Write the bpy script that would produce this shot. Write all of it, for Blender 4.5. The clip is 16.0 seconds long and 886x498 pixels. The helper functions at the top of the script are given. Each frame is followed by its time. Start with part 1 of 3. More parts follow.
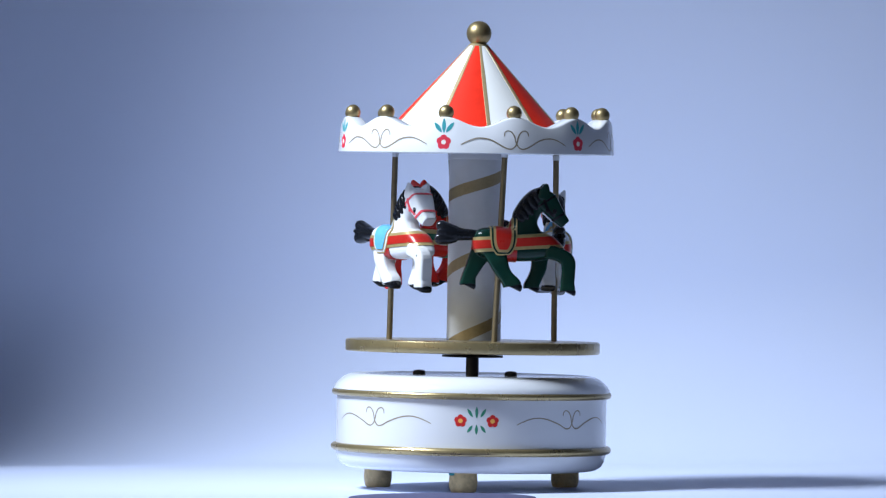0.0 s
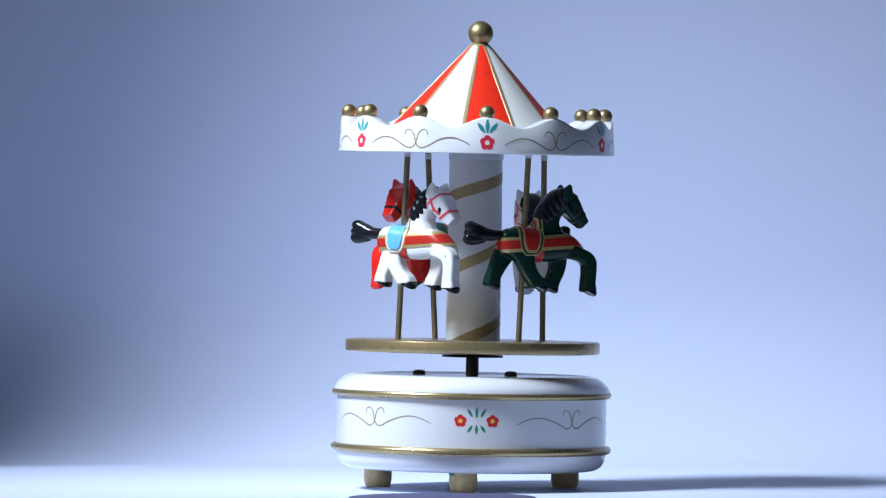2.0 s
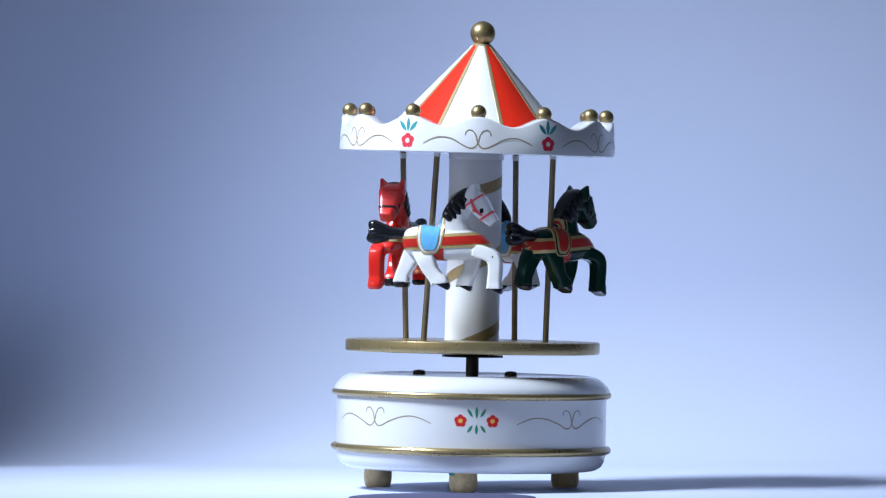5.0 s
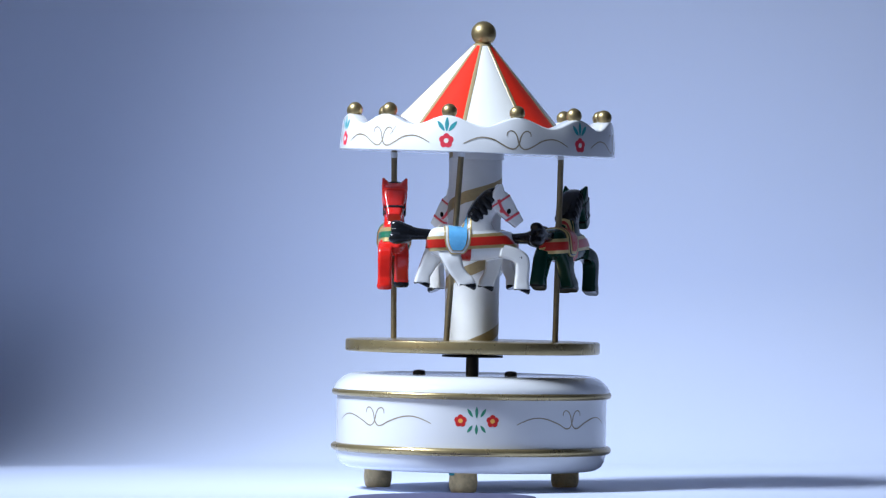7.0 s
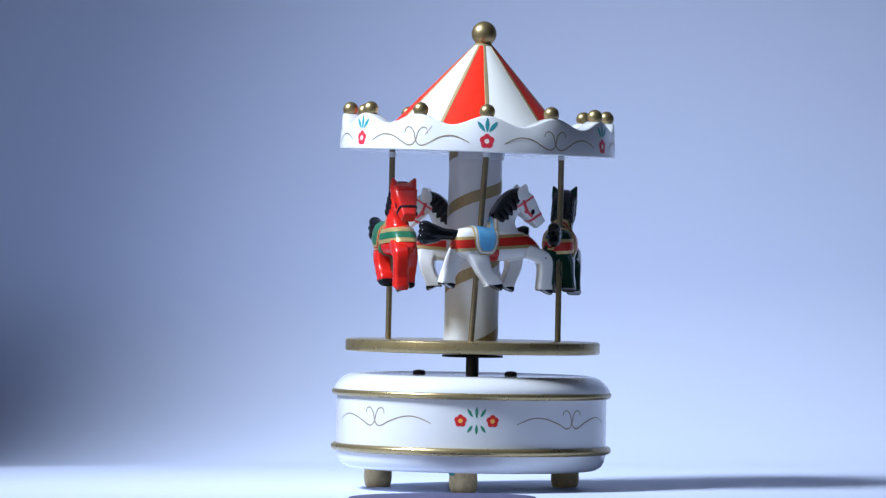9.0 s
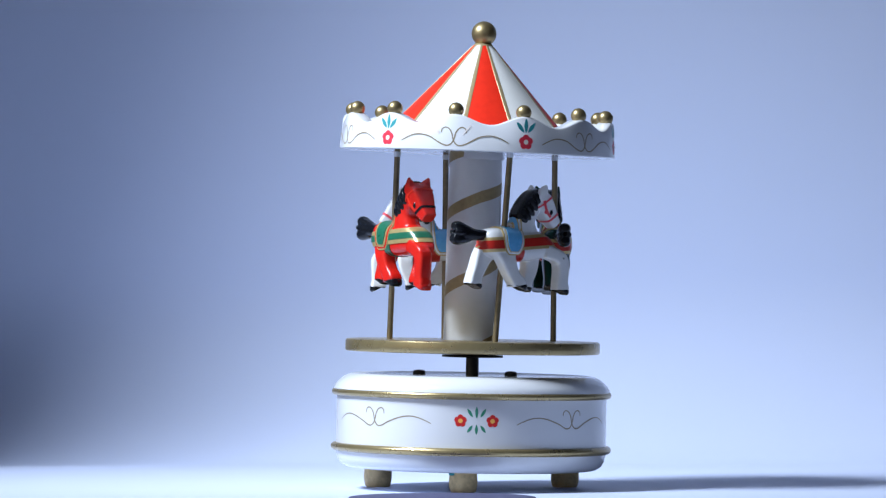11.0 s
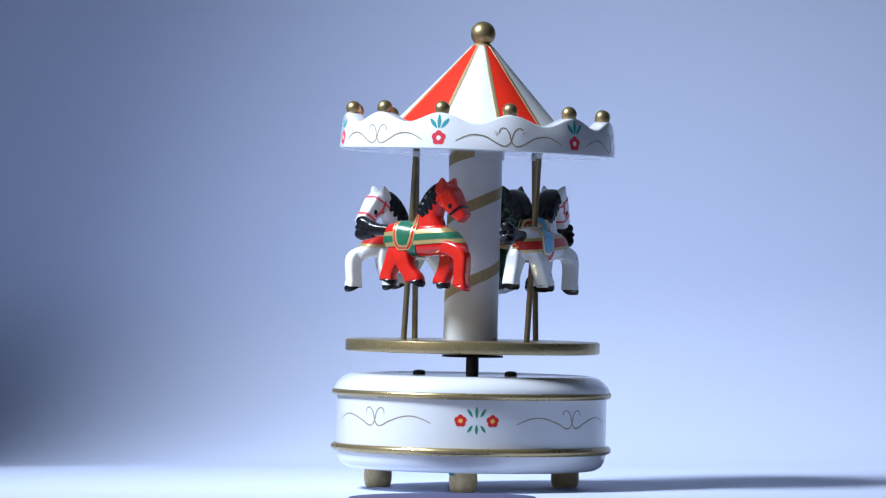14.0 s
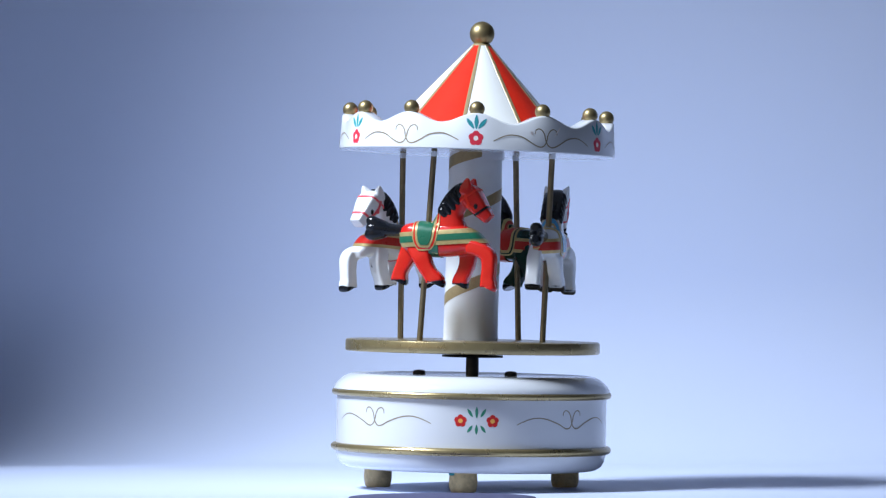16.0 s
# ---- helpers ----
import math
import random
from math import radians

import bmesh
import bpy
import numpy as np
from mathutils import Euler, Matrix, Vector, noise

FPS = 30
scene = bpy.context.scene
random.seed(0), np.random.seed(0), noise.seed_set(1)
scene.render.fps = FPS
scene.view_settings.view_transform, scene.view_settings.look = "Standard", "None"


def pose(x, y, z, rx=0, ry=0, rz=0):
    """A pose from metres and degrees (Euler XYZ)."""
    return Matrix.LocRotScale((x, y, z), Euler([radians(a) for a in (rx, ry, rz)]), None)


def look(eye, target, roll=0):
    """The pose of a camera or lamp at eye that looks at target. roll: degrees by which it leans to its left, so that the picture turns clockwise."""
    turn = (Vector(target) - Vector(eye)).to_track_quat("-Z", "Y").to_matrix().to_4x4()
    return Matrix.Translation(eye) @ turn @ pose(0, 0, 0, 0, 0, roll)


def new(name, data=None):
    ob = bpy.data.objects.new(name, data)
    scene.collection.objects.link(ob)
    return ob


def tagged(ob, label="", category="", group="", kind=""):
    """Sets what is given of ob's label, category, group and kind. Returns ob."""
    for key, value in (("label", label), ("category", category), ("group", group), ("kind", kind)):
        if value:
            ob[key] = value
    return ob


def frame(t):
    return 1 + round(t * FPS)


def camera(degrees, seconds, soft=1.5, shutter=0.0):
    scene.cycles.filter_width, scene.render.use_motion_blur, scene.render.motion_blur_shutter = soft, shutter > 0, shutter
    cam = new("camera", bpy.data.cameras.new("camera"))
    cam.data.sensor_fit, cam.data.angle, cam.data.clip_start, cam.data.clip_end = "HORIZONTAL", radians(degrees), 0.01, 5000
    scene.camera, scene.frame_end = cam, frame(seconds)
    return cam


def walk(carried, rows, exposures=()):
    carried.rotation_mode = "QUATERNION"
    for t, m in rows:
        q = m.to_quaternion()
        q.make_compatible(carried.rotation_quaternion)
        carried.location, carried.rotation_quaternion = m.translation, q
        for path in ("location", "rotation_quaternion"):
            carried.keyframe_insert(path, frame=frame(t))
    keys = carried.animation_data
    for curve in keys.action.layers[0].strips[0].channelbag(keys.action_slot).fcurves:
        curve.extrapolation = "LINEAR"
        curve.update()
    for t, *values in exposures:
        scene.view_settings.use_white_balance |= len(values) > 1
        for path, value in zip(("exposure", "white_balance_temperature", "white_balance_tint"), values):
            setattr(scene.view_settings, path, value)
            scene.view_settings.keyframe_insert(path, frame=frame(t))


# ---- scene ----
# The camera stands still on a long lens.
cam = camera(9.957, 16.0, soft=1.3)
EYE = look((0.0, -1.8145, 0.0794), (-0.0112, 0.0, 0.0853))
walk(cam, [(0.0, EYE), (16.0, EYE)], [(0.0, 0.0), (16.0, 0.0)])

# The toy leans a little to one side on its uneven feet.
LEAN = Matrix.Translation((-0.0112, 0, 0.0853)) @ Matrix.Rotation(radians(1.05), 4, "Y") @ Matrix.Translation((0.0112, 0, -0.0853))

# ---- light ----
world = bpy.data.worlds.new("sky")
scene.world = world
world.use_nodes = True
wn = world.node_tree
sky = wn.nodes.new("ShaderNodeTexSky")
sky.sky_type, sky.sun_disc = "NISHITA", False
sky.sun_elevation, sky.sun_rotation = radians(28), radians(-130)
wn.links.new(sky.outputs["Color"], wn.nodes["Background"].inputs["Color"])
wn.nodes["Background"].inputs["Strength"].default_value = 0.030

# Unseen key lamp at front left, its narrow cone aimed past the toy.
key = bpy.data.lights.new("key_light", "AREA")
key.shape, key.size, key.size_y, key.energy = "RECTANGLE", 0.24, 0.24, 1.62
key.color, key.spread = (0.76, 0.86, 1.0), radians(51)
AZ, EL = radians(25), radians(46)
KEY = Vector((-math.cos(AZ) * math.cos(EL), -math.sin(AZ) * math.cos(EL), math.sin(EL))) * 0.85 + Vector((0, 0, 0.09))
new("key_light", key).matrix_world = look(KEY, (0.16, 0.13, -0.16))


# ---- materials ----
def material(name, colour, rough=0.5, metal=0.0, second=None, scale=300.0, amount=0.25, bump=0.0, bump_scale=900.0, coat=0.0, rough_var=0.08, spec=0.5, chips=0.0, chip_colour=(0.03, 0.03, 0.035)):
    m = bpy.data.materials.new(name)
    m.use_nodes = True
    nt = m.node_tree
    b = nt.nodes["Principled BSDF"]
    b.inputs["Metallic"].default_value = metal
    b.inputs["Specular IOR Level"].default_value = spec
    b.inputs["Coat Weight"].default_value = coat
    b.inputs["Coat Roughness"].default_value = 0.08
    co = nt.nodes.new("ShaderNodeTexCoord")
    n1 = nt.nodes.new("ShaderNodeTexNoise")
    n1.inputs["Scale"].default_value, n1.inputs["Detail"].default_value = scale, 5
    n2 = nt.nodes.new("ShaderNodeTexNoise")
    n2.inputs["Scale"].default_value, n2.inputs["Detail"].default_value = bump_scale, 4
    for n in (n1, n2):
        nt.links.new(co.outputs["Object"], n.inputs["Vector"])
    mix = nt.nodes.new("ShaderNodeMix")
    mix.data_type = "RGBA"
    mix.inputs[6].default_value = (*colour, 1)
    mix.inputs[7].default_value = (*(second or [c * 0.8 for c in colour]), 1)
    ramp = nt.nodes.new("ShaderNodeMapRange")
    ramp.inputs["From Min"].default_value, ramp.inputs["From Max"].default_value = 0.42, 0.75
    ramp.inputs["To Max"].default_value = amount
    nt.links.new(n1.outputs["Fac"], ramp.inputs["Value"])
    nt.links.new(ramp.outputs["Result"], mix.inputs[0])
    colour_out = mix.outputs[2]
    if chips:
        n3 = nt.nodes.new("ShaderNodeTexNoise")
        n3.inputs["Scale"].default_value, n3.inputs["Detail"].default_value = 210, 3
        nt.links.new(co.outputs["Object"], n3.inputs["Vector"])
        cut = nt.nodes.new("ShaderNodeMapRange")
        cut.inputs["From Min"].default_value, cut.inputs["From Max"].default_value = chips, chips + 0.015
        nt.links.new(n3.outputs["Fac"], cut.inputs["Value"])
        worn = nt.nodes.new("ShaderNodeMix")
        worn.data_type = "RGBA"
        nt.links.new(cut.outputs["Result"], worn.inputs[0])
        nt.links.new(colour_out, worn.inputs[6])
        worn.inputs[7].default_value = (*chip_colour, 1)
        colour_out = worn.outputs[2]
    nt.links.new(colour_out, b.inputs["Base Color"])
    rr = nt.nodes.new("ShaderNodeMapRange")
    rr.inputs["To Min"].default_value, rr.inputs["To Max"].default_value = max(rough - rough_var, 0.03), rough + rough_var
    nt.links.new(n2.outputs["Fac"], rr.inputs["Value"])
    nt.links.new(rr.outputs["Result"], b.inputs["Roughness"])
    if bump:
        bp = nt.nodes.new("ShaderNodeBump")
        bp.inputs["Strength"].default_value, bp.inputs["Distance"].default_value = bump, 0.0003
        nt.links.new(n2.outputs["Fac"], bp.inputs["Height"])
        nt.links.new(bp.outputs["Normal"], b.inputs["Normal"])
    return m


WHITE = material("white_lacquer", (0.67, 0.69, 0.73), 0.24, second=(0.60, 0.61, 0.63), scale=120, amount=0.03, bump_scale=60, coat=0.6, rough_var=0.03)
WHITE_PLASTIC = material("white_column_paint", (0.69, 0.71, 0.74), 0.34, second=(0.58, 0.59, 0.61), scale=180, amount=0.35, bump=0.12, bump_scale=700)
ROOF_WHITE = material("roof_white", (0.72, 0.73, 0.72), 0.45, second=(0.72, 0.71, 0.68), amount=0.3, spec=0.25)
ROOF_RED = material("roof_red", (0.72, 0.028, 0.012), 0.45, second=(0.55, 0.018, 0.01), amount=0.35, spec=0.15)
GOLD = material("gold_paint", (0.42, 0.33, 0.17), 0.28, 0.75, second=(0.24, 0.18, 0.09), scale=300, amount=0.25, rough_var=0.03, bump_scale=250)
BALL_GOLD = material("brushed_gold_ball", (0.34, 0.265, 0.135), 0.42, 0.85, second=(0.22, 0.17, 0.09), scale=500, amount=0.6, bump=0.1, bump_scale=1500)
POLE_GOLD = material("dull_pole_gold", (0.27, 0.22, 0.14), 0.34, 0.75, second=(0.17, 0.135, 0.085), scale=420, amount=0.6, bump=0.1, bump_scale=1600)
GOLD_LINE = material("gold_line_paint", (0.40, 0.31, 0.17), 0.42, 0.35, second=(0.28, 0.21, 0.11), scale=800, amount=0.5)
FOOT = material("worn_gold_foot", (0.62, 0.47, 0.24), 0.55, 0.1, second=(0.36, 0.27, 0.14), scale=500, amount=0.7, bump=0.3, bump_scale=1800)
BLACK = material("black_metal", (0.018, 0.016, 0.016), 0.35, second=(0.04, 0.036, 0.034), amount=0.5, bump=0.1)
LINE = material("scroll_paint", (0.27, 0.22, 0.145), 0.5, second=(0.18, 0.14, 0.09), scale=900, amount=0.6)
PINK = material("flower_paint", (0.66, 0.03, 0.06), 0.45, second=(0.5, 0.02, 0.04), scale=900, amount=0.5)
RED_FLOWER = material("red_flower_paint", (0.62, 0.014, 0.014), 0.45, second=(0.45, 0.01, 0.01), scale=900, amount=0.5)
YELLOW = material("yellow_flower_eye", (0.85, 0.42, 0.08), 0.5)
CREAM = material("cream_flower_eye", (0.8, 0.72, 0.68), 0.5)
TEAL = material("teal_leaf_paint", (0.03, 0.30, 0.33), 0.45, second=(0.02, 0.2, 0.24), scale=900, amount=0.5)
LEAF = material("green_leaf_paint", (0.03, 0.24, 0.15), 0.45, second=(0.02, 0.15, 0.10), scale=900, amount=0.5)
H_WHITE = material("white_enamel", (0.70, 0.71, 0.72), 0.2, second=(0.60, 0.60, 0.59), scale=260, amount=0.35, bump=0.15, bump_scale=450, coat=0.1, rough_var=0.05, chips=0.73)
H_RED = material("red_enamel", (0.60, 0.016, 0.010), 0.2, second=(0.42, 0.010, 0.008), scale=260, amount=0.35, bump=0.15, bump_scale=450, coat=0.1, rough_var=0.05, chips=0.75)
H_GREEN = material("dark_green_enamel", (0.004, 0.030, 0.021), 0.17, second=(0.003, 0.020, 0.014), scale=260, amount=0.4, bump=0.15, bump_scale=450, coat=0.0, spec=0.25, rough_var=0.05)
H_BLACK = material("black_enamel", (0.006, 0.007, 0.010), 0.17, second=(0.012, 0.013, 0.017), scale=260, amount=0.4, bump=0.2, bump_scale=450, coat=0.0, spec=0.28, rough_var=0.05)
BAND_RED = material("red_harness_paint", (0.42, 0.017, 0.011), 0.3, second=(0.29, 0.011, 0.008), scale=500, amount=0.4, coat=0.05, spec=0.35)
BAND_GREEN = material("green_harness_paint", (0.012, 0.12, 0.065), 0.3, second=(0.008, 0.08, 0.045), scale=500, amount=0.4, coat=0.1)
SADDLE_BLUE = material("blue_saddle_paint", (0.12, 0.40, 0.70), 0.25, second=(0.08, 0.30, 0.56), scale=500, amount=0.4, coat=0.4)
BRIDLE = material("pink_bridle_paint", (0.70, 0.07, 0.09), 0.4)
HGOLD = material("gold_trim_paint", (0.50, 0.38, 0.17), 0.34, 0.45, second=(0.34, 0.25, 0.10), scale=700, amount=0.5)
PAPER = material("backdrop_paper", (0.63, 0.70, 0.90), 0.5, second=(0.60, 0.67, 0.87), scale=6, amount=0.5, bump_scale=40, rough_var=0.05, spec=0.3)
DARK_DISC = material("dark_blue_disc", (0.08, 0.085, 0.17), 0.8, second=(0.055, 0.06, 0.13), scale=200, amount=0.6, bump=0.3, bump_scale=900)
TABLE = material("glossy_tabletop", (0.74, 0.80, 0.93), 0.18, second=(0.70, 0.76, 0.89), scale=14, amount=0.5, bump=0.02, bump_scale=300, rough_var=0.03)
UNSEEN_WALL = material("unseen_wall_paint", (0.30, 0.30, 0.32), 0.8, scale=3, amount=0.3, bump_scale=30)
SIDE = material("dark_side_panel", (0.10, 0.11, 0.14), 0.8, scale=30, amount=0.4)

MM = 0.001


# ---- mesh helpers (sizes in millimetres) ----
def mesh_from(bm, name, mat, smooth=True):
    me = bpy.data.meshes.new(name)
    bmesh.ops.recalc_face_normals(bm, faces=bm.faces)
    bmesh.ops.scale(bm, vec=(MM, MM, MM), verts=bm.verts)
    if smooth:
        for f in bm.faces:
            f.smooth = True
        for e in bm.edges:
            if len(e.link_faces) == 2 and e.calc_face_angle(0) > radians(38):
                e.smooth = False
    bm.to_mesh(me)
    bm.free()
    for m in (mat if isinstance(mat, (list, tuple)) else [mat]):
        me.materials.append(m)
    return me


def part(name, bm, mat, parent=None, label="", smooth=True):
    """One mesh object under a thing or a part; a ready mesh may be shared."""
    me = bm if isinstance(bm, bpy.types.Mesh) else mesh_from(bm, name, mat, smooth)
    ob = new(name, me)
    ob.parent = parent
    return tagged(ob, label)


def thing(name, label, category, group="", kind="", at=None):
    ob = new(name)
    ob.empty_display_size = 0.01
    if at is not None:
        ob.matrix_basis = at
    return tagged(ob, label, category, group, kind)


def lathe(profile, seg=96, closed=False, radius_of=None):
    """A solid of revolution about z: profile of (r, z)."""
    bm = bmesh.new()
    rings = []
    for r, z in profile:
        if r < 1e-6:
            rings.append([bm.verts.new((0, 0, z))])
        else:
            rings.append([bm.verts.new((r * math.sin(2 * math.pi * i / seg), -r * math.cos(2 * math.pi * i / seg), z)) for i in range(seg)])
    pairs = list(zip(rings, rings[1:])) + ([(rings[-1], rings[0])] if closed else [])
    for a, b in pairs:
        for i in range(seg):
            j = (i + 1) % seg
            vs = [a[i % len(a)], a[j % len(a)], b[j % len(b)], b[i % len(b)]]
            vs = list(dict.fromkeys(vs))
            if len(vs) > 2:
                bm.faces.new(vs)
    return bm


def ball(r, sub=3, at=(0, 0, 0), scale=(1, 1, 1), turn=None, bm=None):
    bm = bm or bmesh.new()
    m = Matrix.Translation(at) @ (turn or Matrix()) @ Matrix.Diagonal((*scale, 1))
    bmesh.ops.create_icosphere(bm, subdivisions=sub, radius=r, matrix=m)
    return bm


def tube(points, radii, seg=18, power=2.4, bm=None, caps=True):
    """A closed loft: rings across the path; radii are pairs (in the plane of the path, sideways)."""
    bm = bm or bmesh.new()
    pts = [Vector(p) for p in points]
    rings = []
    for i, p in enumerate(pts):
        t = (pts[min(i + 1, len(pts) - 1)] - pts[max(i - 1, 0)]).normalized()
        side = Vector((0, 1, 0))
        up = t.cross(side).normalized()
        side = up.cross(t).normalized()
        a, b = radii[i] if isinstance(radii[i], tuple) else (radii[i], radii[i])
        ring = []
        for k in range(seg):
            w = 2 * math.pi * k / seg
            c, s = math.cos(w), math.sin(w)
            c = math.copysign(abs(c) ** (2 / power), c)
            s = math.copysign(abs(s) ** (2 / power), s)
            ring.append(bm.verts.new(p + up * a * c + side * b * s))
        rings.append(ring)
    for a, b in zip(rings, rings[1:]):
        for k in range(seg):
            bm.faces.new((a[k], a[(k + 1) % seg], b[(k + 1) % seg], b[k]))
    if caps:
        bm.faces.new(rings[0])
        bm.faces.new(rings[-1])
    return bm


def smoothed(rows, steps=4):
    """Catmull-Rom through rows of equal length."""
    out = []
    n = len(rows)
    for i in range(n - 1):
        p0, p1, p2, p3 = (np.array(rows[min(max(i + d, 0), n - 1)], float) for d in (-1, 0, 1, 2))
        for s in range(steps):
            t = s / steps
            out.append(0.5 * (2 * p1 + (p2 - p0) * t + (2 * p0 - 5 * p1 + 4 * p2 - p3) * t * t + (3 * p1 - p0 - 3 * p2 + p3) * t ** 3))
    out.append(np.array(rows[-1], float))
    return out


def limb(rows, seg=18, power=2.4, bm=None, steps=4):
    """rows: (x, y, z, in-plane radius, sideways radius)."""
    r = smoothed(rows, steps)
    return tube([tuple(q[:3]) for q in r], [(float(q[3]), float(q[4])) for q in r], seg, power, bm)


def melted(bm, voxel, smooth_steps, name):
    """The pieces of bm run together into one skin, as a plain mesh in metres."""
    raw = mesh_from(bm, name, [])
    ob = bpy.data.objects.new(name, raw)
    scene.collection.objects.link(ob)
    rm = ob.modifiers.new("skin", "REMESH")
    rm.mode, rm.voxel_size, rm.use_smooth_shade = "VOXEL", voxel * MM, True
    sm = ob.modifiers.new("soft", "SMOOTH")
    sm.factor, sm.iterations = 0.5, smooth_steps
    dg = bpy.context.evaluated_depsgraph_get()
    me = bpy.data.meshes.new_from_object(ob.evaluated_get(dg))
    me.name = name
    bpy.data.objects.remove(ob)
    bpy.data.meshes.remove(raw)
    return me


# ---- painted ornament, laid on a drum of radius r(z) ----
def on_drum(points, faces, r, angle, z, lift=0.05):
    """A flat drawing (u across, v up) wrapped round a drum at an angle from the front."""
    bm = bmesh.new()
    vs = []
    for u, v in points:
        rr = (r(z + v) if callable(r) else r) + lift
        a = angle + u / rr
        vs.append(bm.verts.new((rr * math.sin(a), -rr * math.cos(a), z + v)))
    for f in faces:
        bm.faces.new([vs[i] for i in f])
    return bm


def stroke(path, width, taper=0.35):
    """A brush stroke along a path, thin at its ends."""
    pts = [np.array(q, float) for q in path]
    n = len(pts)
    points, faces = [], []
    for i, q in enumerate(pts):
        t = pts[min(i + 1, n - 1)] - pts[max(i - 1, 0)]
        t = t / (np.hypot(*t) or 1)
        w = width / 2 * (taper + (1 - taper) * math.sin(math.pi * i / (n - 1)) ** 0.6)
        nrm = np.array((-t[1], t[0])) * w
        points += [tuple(q + nrm), tuple(q - nrm)]
    for i in range(n - 1):
        faces.append((2 * i, 2 * i + 1, 2 * i + 3, 2 * i + 2))
    return points, faces


def blob(cx, cy, rx, ry, turn=0.0, n=14, point=0.0):
    """A petal or a leaf: an oval fan, pointed when point is above 0."""
    pts = [(cx, cy)]
    for i in range(n):
        a = 2 * math.pi * i / n
        x, y = rx * math.cos(a) * (1 - point * abs(math.sin(a))), ry * math.sin(a)
        pts.append((cx + x * math.cos(turn) - y * math.sin(turn), cy + x * math.sin(turn) + y * math.cos(turn)))
    return pts, [(0, 1 + i, 1 + (i + 1) % n) for i in range(n)]


def merged(pieces):
    points, faces = [], []
    for p, f in pieces:
        k = len(points)
        points += p
        faces += [tuple(i + k for i in q) for q in f]
    return points, faces


def flower(r_petal, r_ring, eye):
    petals = [blob(r_ring * math.sin(a), r_ring * math.cos(a), r_petal, r_petal) for a in (2 * math.pi * k / 5 for k in range(5))]
    return merged(petals + [blob(0, 0, r_ring, r_ring)]), blob(0, 0, eye, eye)


def scroll(w):
    """Two mirrored hooks back to back, each running out into a long wave; w: half the length in millimetres."""
    pieces = []
    for s in (1, -1):
        hook = [(4.4, 1.9), (4.2, 3.1), (3.1, 3.8), (1.7, 3.3), (0.7, 1.8), (0.25, 0.0), (-0.5, -1.6), (-1.8, -2.5), (-3.6, -2.3), (-6.0, -1.1)]
        wave = [(-w * 0.44, 0.4), (-w * 0.58, 1.1), (-w * 0.72, 1.1), (-w * 0.86, 0.2), (-w, -1.2)]
        pieces.append(stroke([(s * q[0], q[1]) for q in smoothed(hook + wave, 4)], 0.46, 0.6))
    return pieces


# ---- setting: table and curved paper backdrop ----
def build_setting():
    bm = bmesh.new()
    rows = [(-420, 0), (-300, 0), (-100, 0), (0, 0), (100, 0), (208, 0)]
    for i in range(1, 25):
        a = radians(90 * i / 24)
        rows.append((208 + 77 * math.sin(a), 77 - 77 * math.cos(a)))
    rows += [(285.3, 180), (286, 400), (288, 800)]
    xs = [-900 + 1800 * i / 24 for i in range(25)]
    grid = [[bm.verts.new((x, y, z)) for y, z in rows] for x in xs]
    for a, b in zip(grid, grid[1:]):
        for j in range(len(rows) - 1):
            bm.faces.new((a[j], b[j], b[j + 1], a[j + 1]))
    sheet = new("backdrop", mesh_from(bm, "backdrop", PAPER))
    so = sheet.modifiers.new("thickness", "SOLIDIFY")
    so.thickness, so.offset = 0.001, 1.0
    tagged(sheet, "pale blue seamless sheet curving up behind the toy", "backdrop", kind="structure")
    # unseen leaning panel, added to throw shade on the backdrop's left edge
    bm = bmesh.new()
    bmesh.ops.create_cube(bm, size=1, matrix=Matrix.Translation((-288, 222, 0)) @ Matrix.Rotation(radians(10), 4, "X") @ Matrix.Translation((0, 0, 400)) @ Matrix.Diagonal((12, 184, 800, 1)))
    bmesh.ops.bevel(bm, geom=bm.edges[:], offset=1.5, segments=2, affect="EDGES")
    tagged(part("shade_panel", bm, SIDE), "unseen dark panel added to shade the backdrop's left edge", "wall", kind="structure")
    bm = bmesh.new()
    bmesh.ops.create_cube(bm, size=1, matrix=Matrix.Translation((0, -60, -17)) @ Matrix.Diagonal((2000, 900, 30, 1)))
    bmesh.ops.bevel(bm, geom=bm.edges[:], offset=4, segments=2, affect="EDGES")
    tagged(part("table", bm, TABLE), "pale tabletop under the backdrop sheet", "table", kind="structure")
    bm = bmesh.new()
    bmesh.ops.create_grid(bm, x_segments=2, y_segments=2, size=60000, matrix=Matrix.Translation((0, 0, -750)))
    tagged(part("floor", bm, PAPER), "pale floor far below the table", "floor", kind="structure")
    # unseen slabs added to block sky above, behind and at one side, open elsewhere
    for name, at, size, label in (("ceiling", (0, -500, 1700), (6000, 5000, 60), "unseen ceiling added to block sky light from above"),
                                  ("wall_north", (0, 2030, 475), (6000, 60, 2450), "unseen wall added behind the backdrop to block sky light"),
                                  ("wall_east", (3030, -500, 475), (60, 5000, 2450), "unseen side wall added to block sky light")):
        bm = bmesh.new()
        bmesh.ops.create_cube(bm, size=1, matrix=Matrix.Translation(at) @ Matrix.Diagonal((*size, 1)))
        tagged(part(name, bm, UNSEEN_WALL), label, name.split("_")[0], kind="structure")


build_setting()


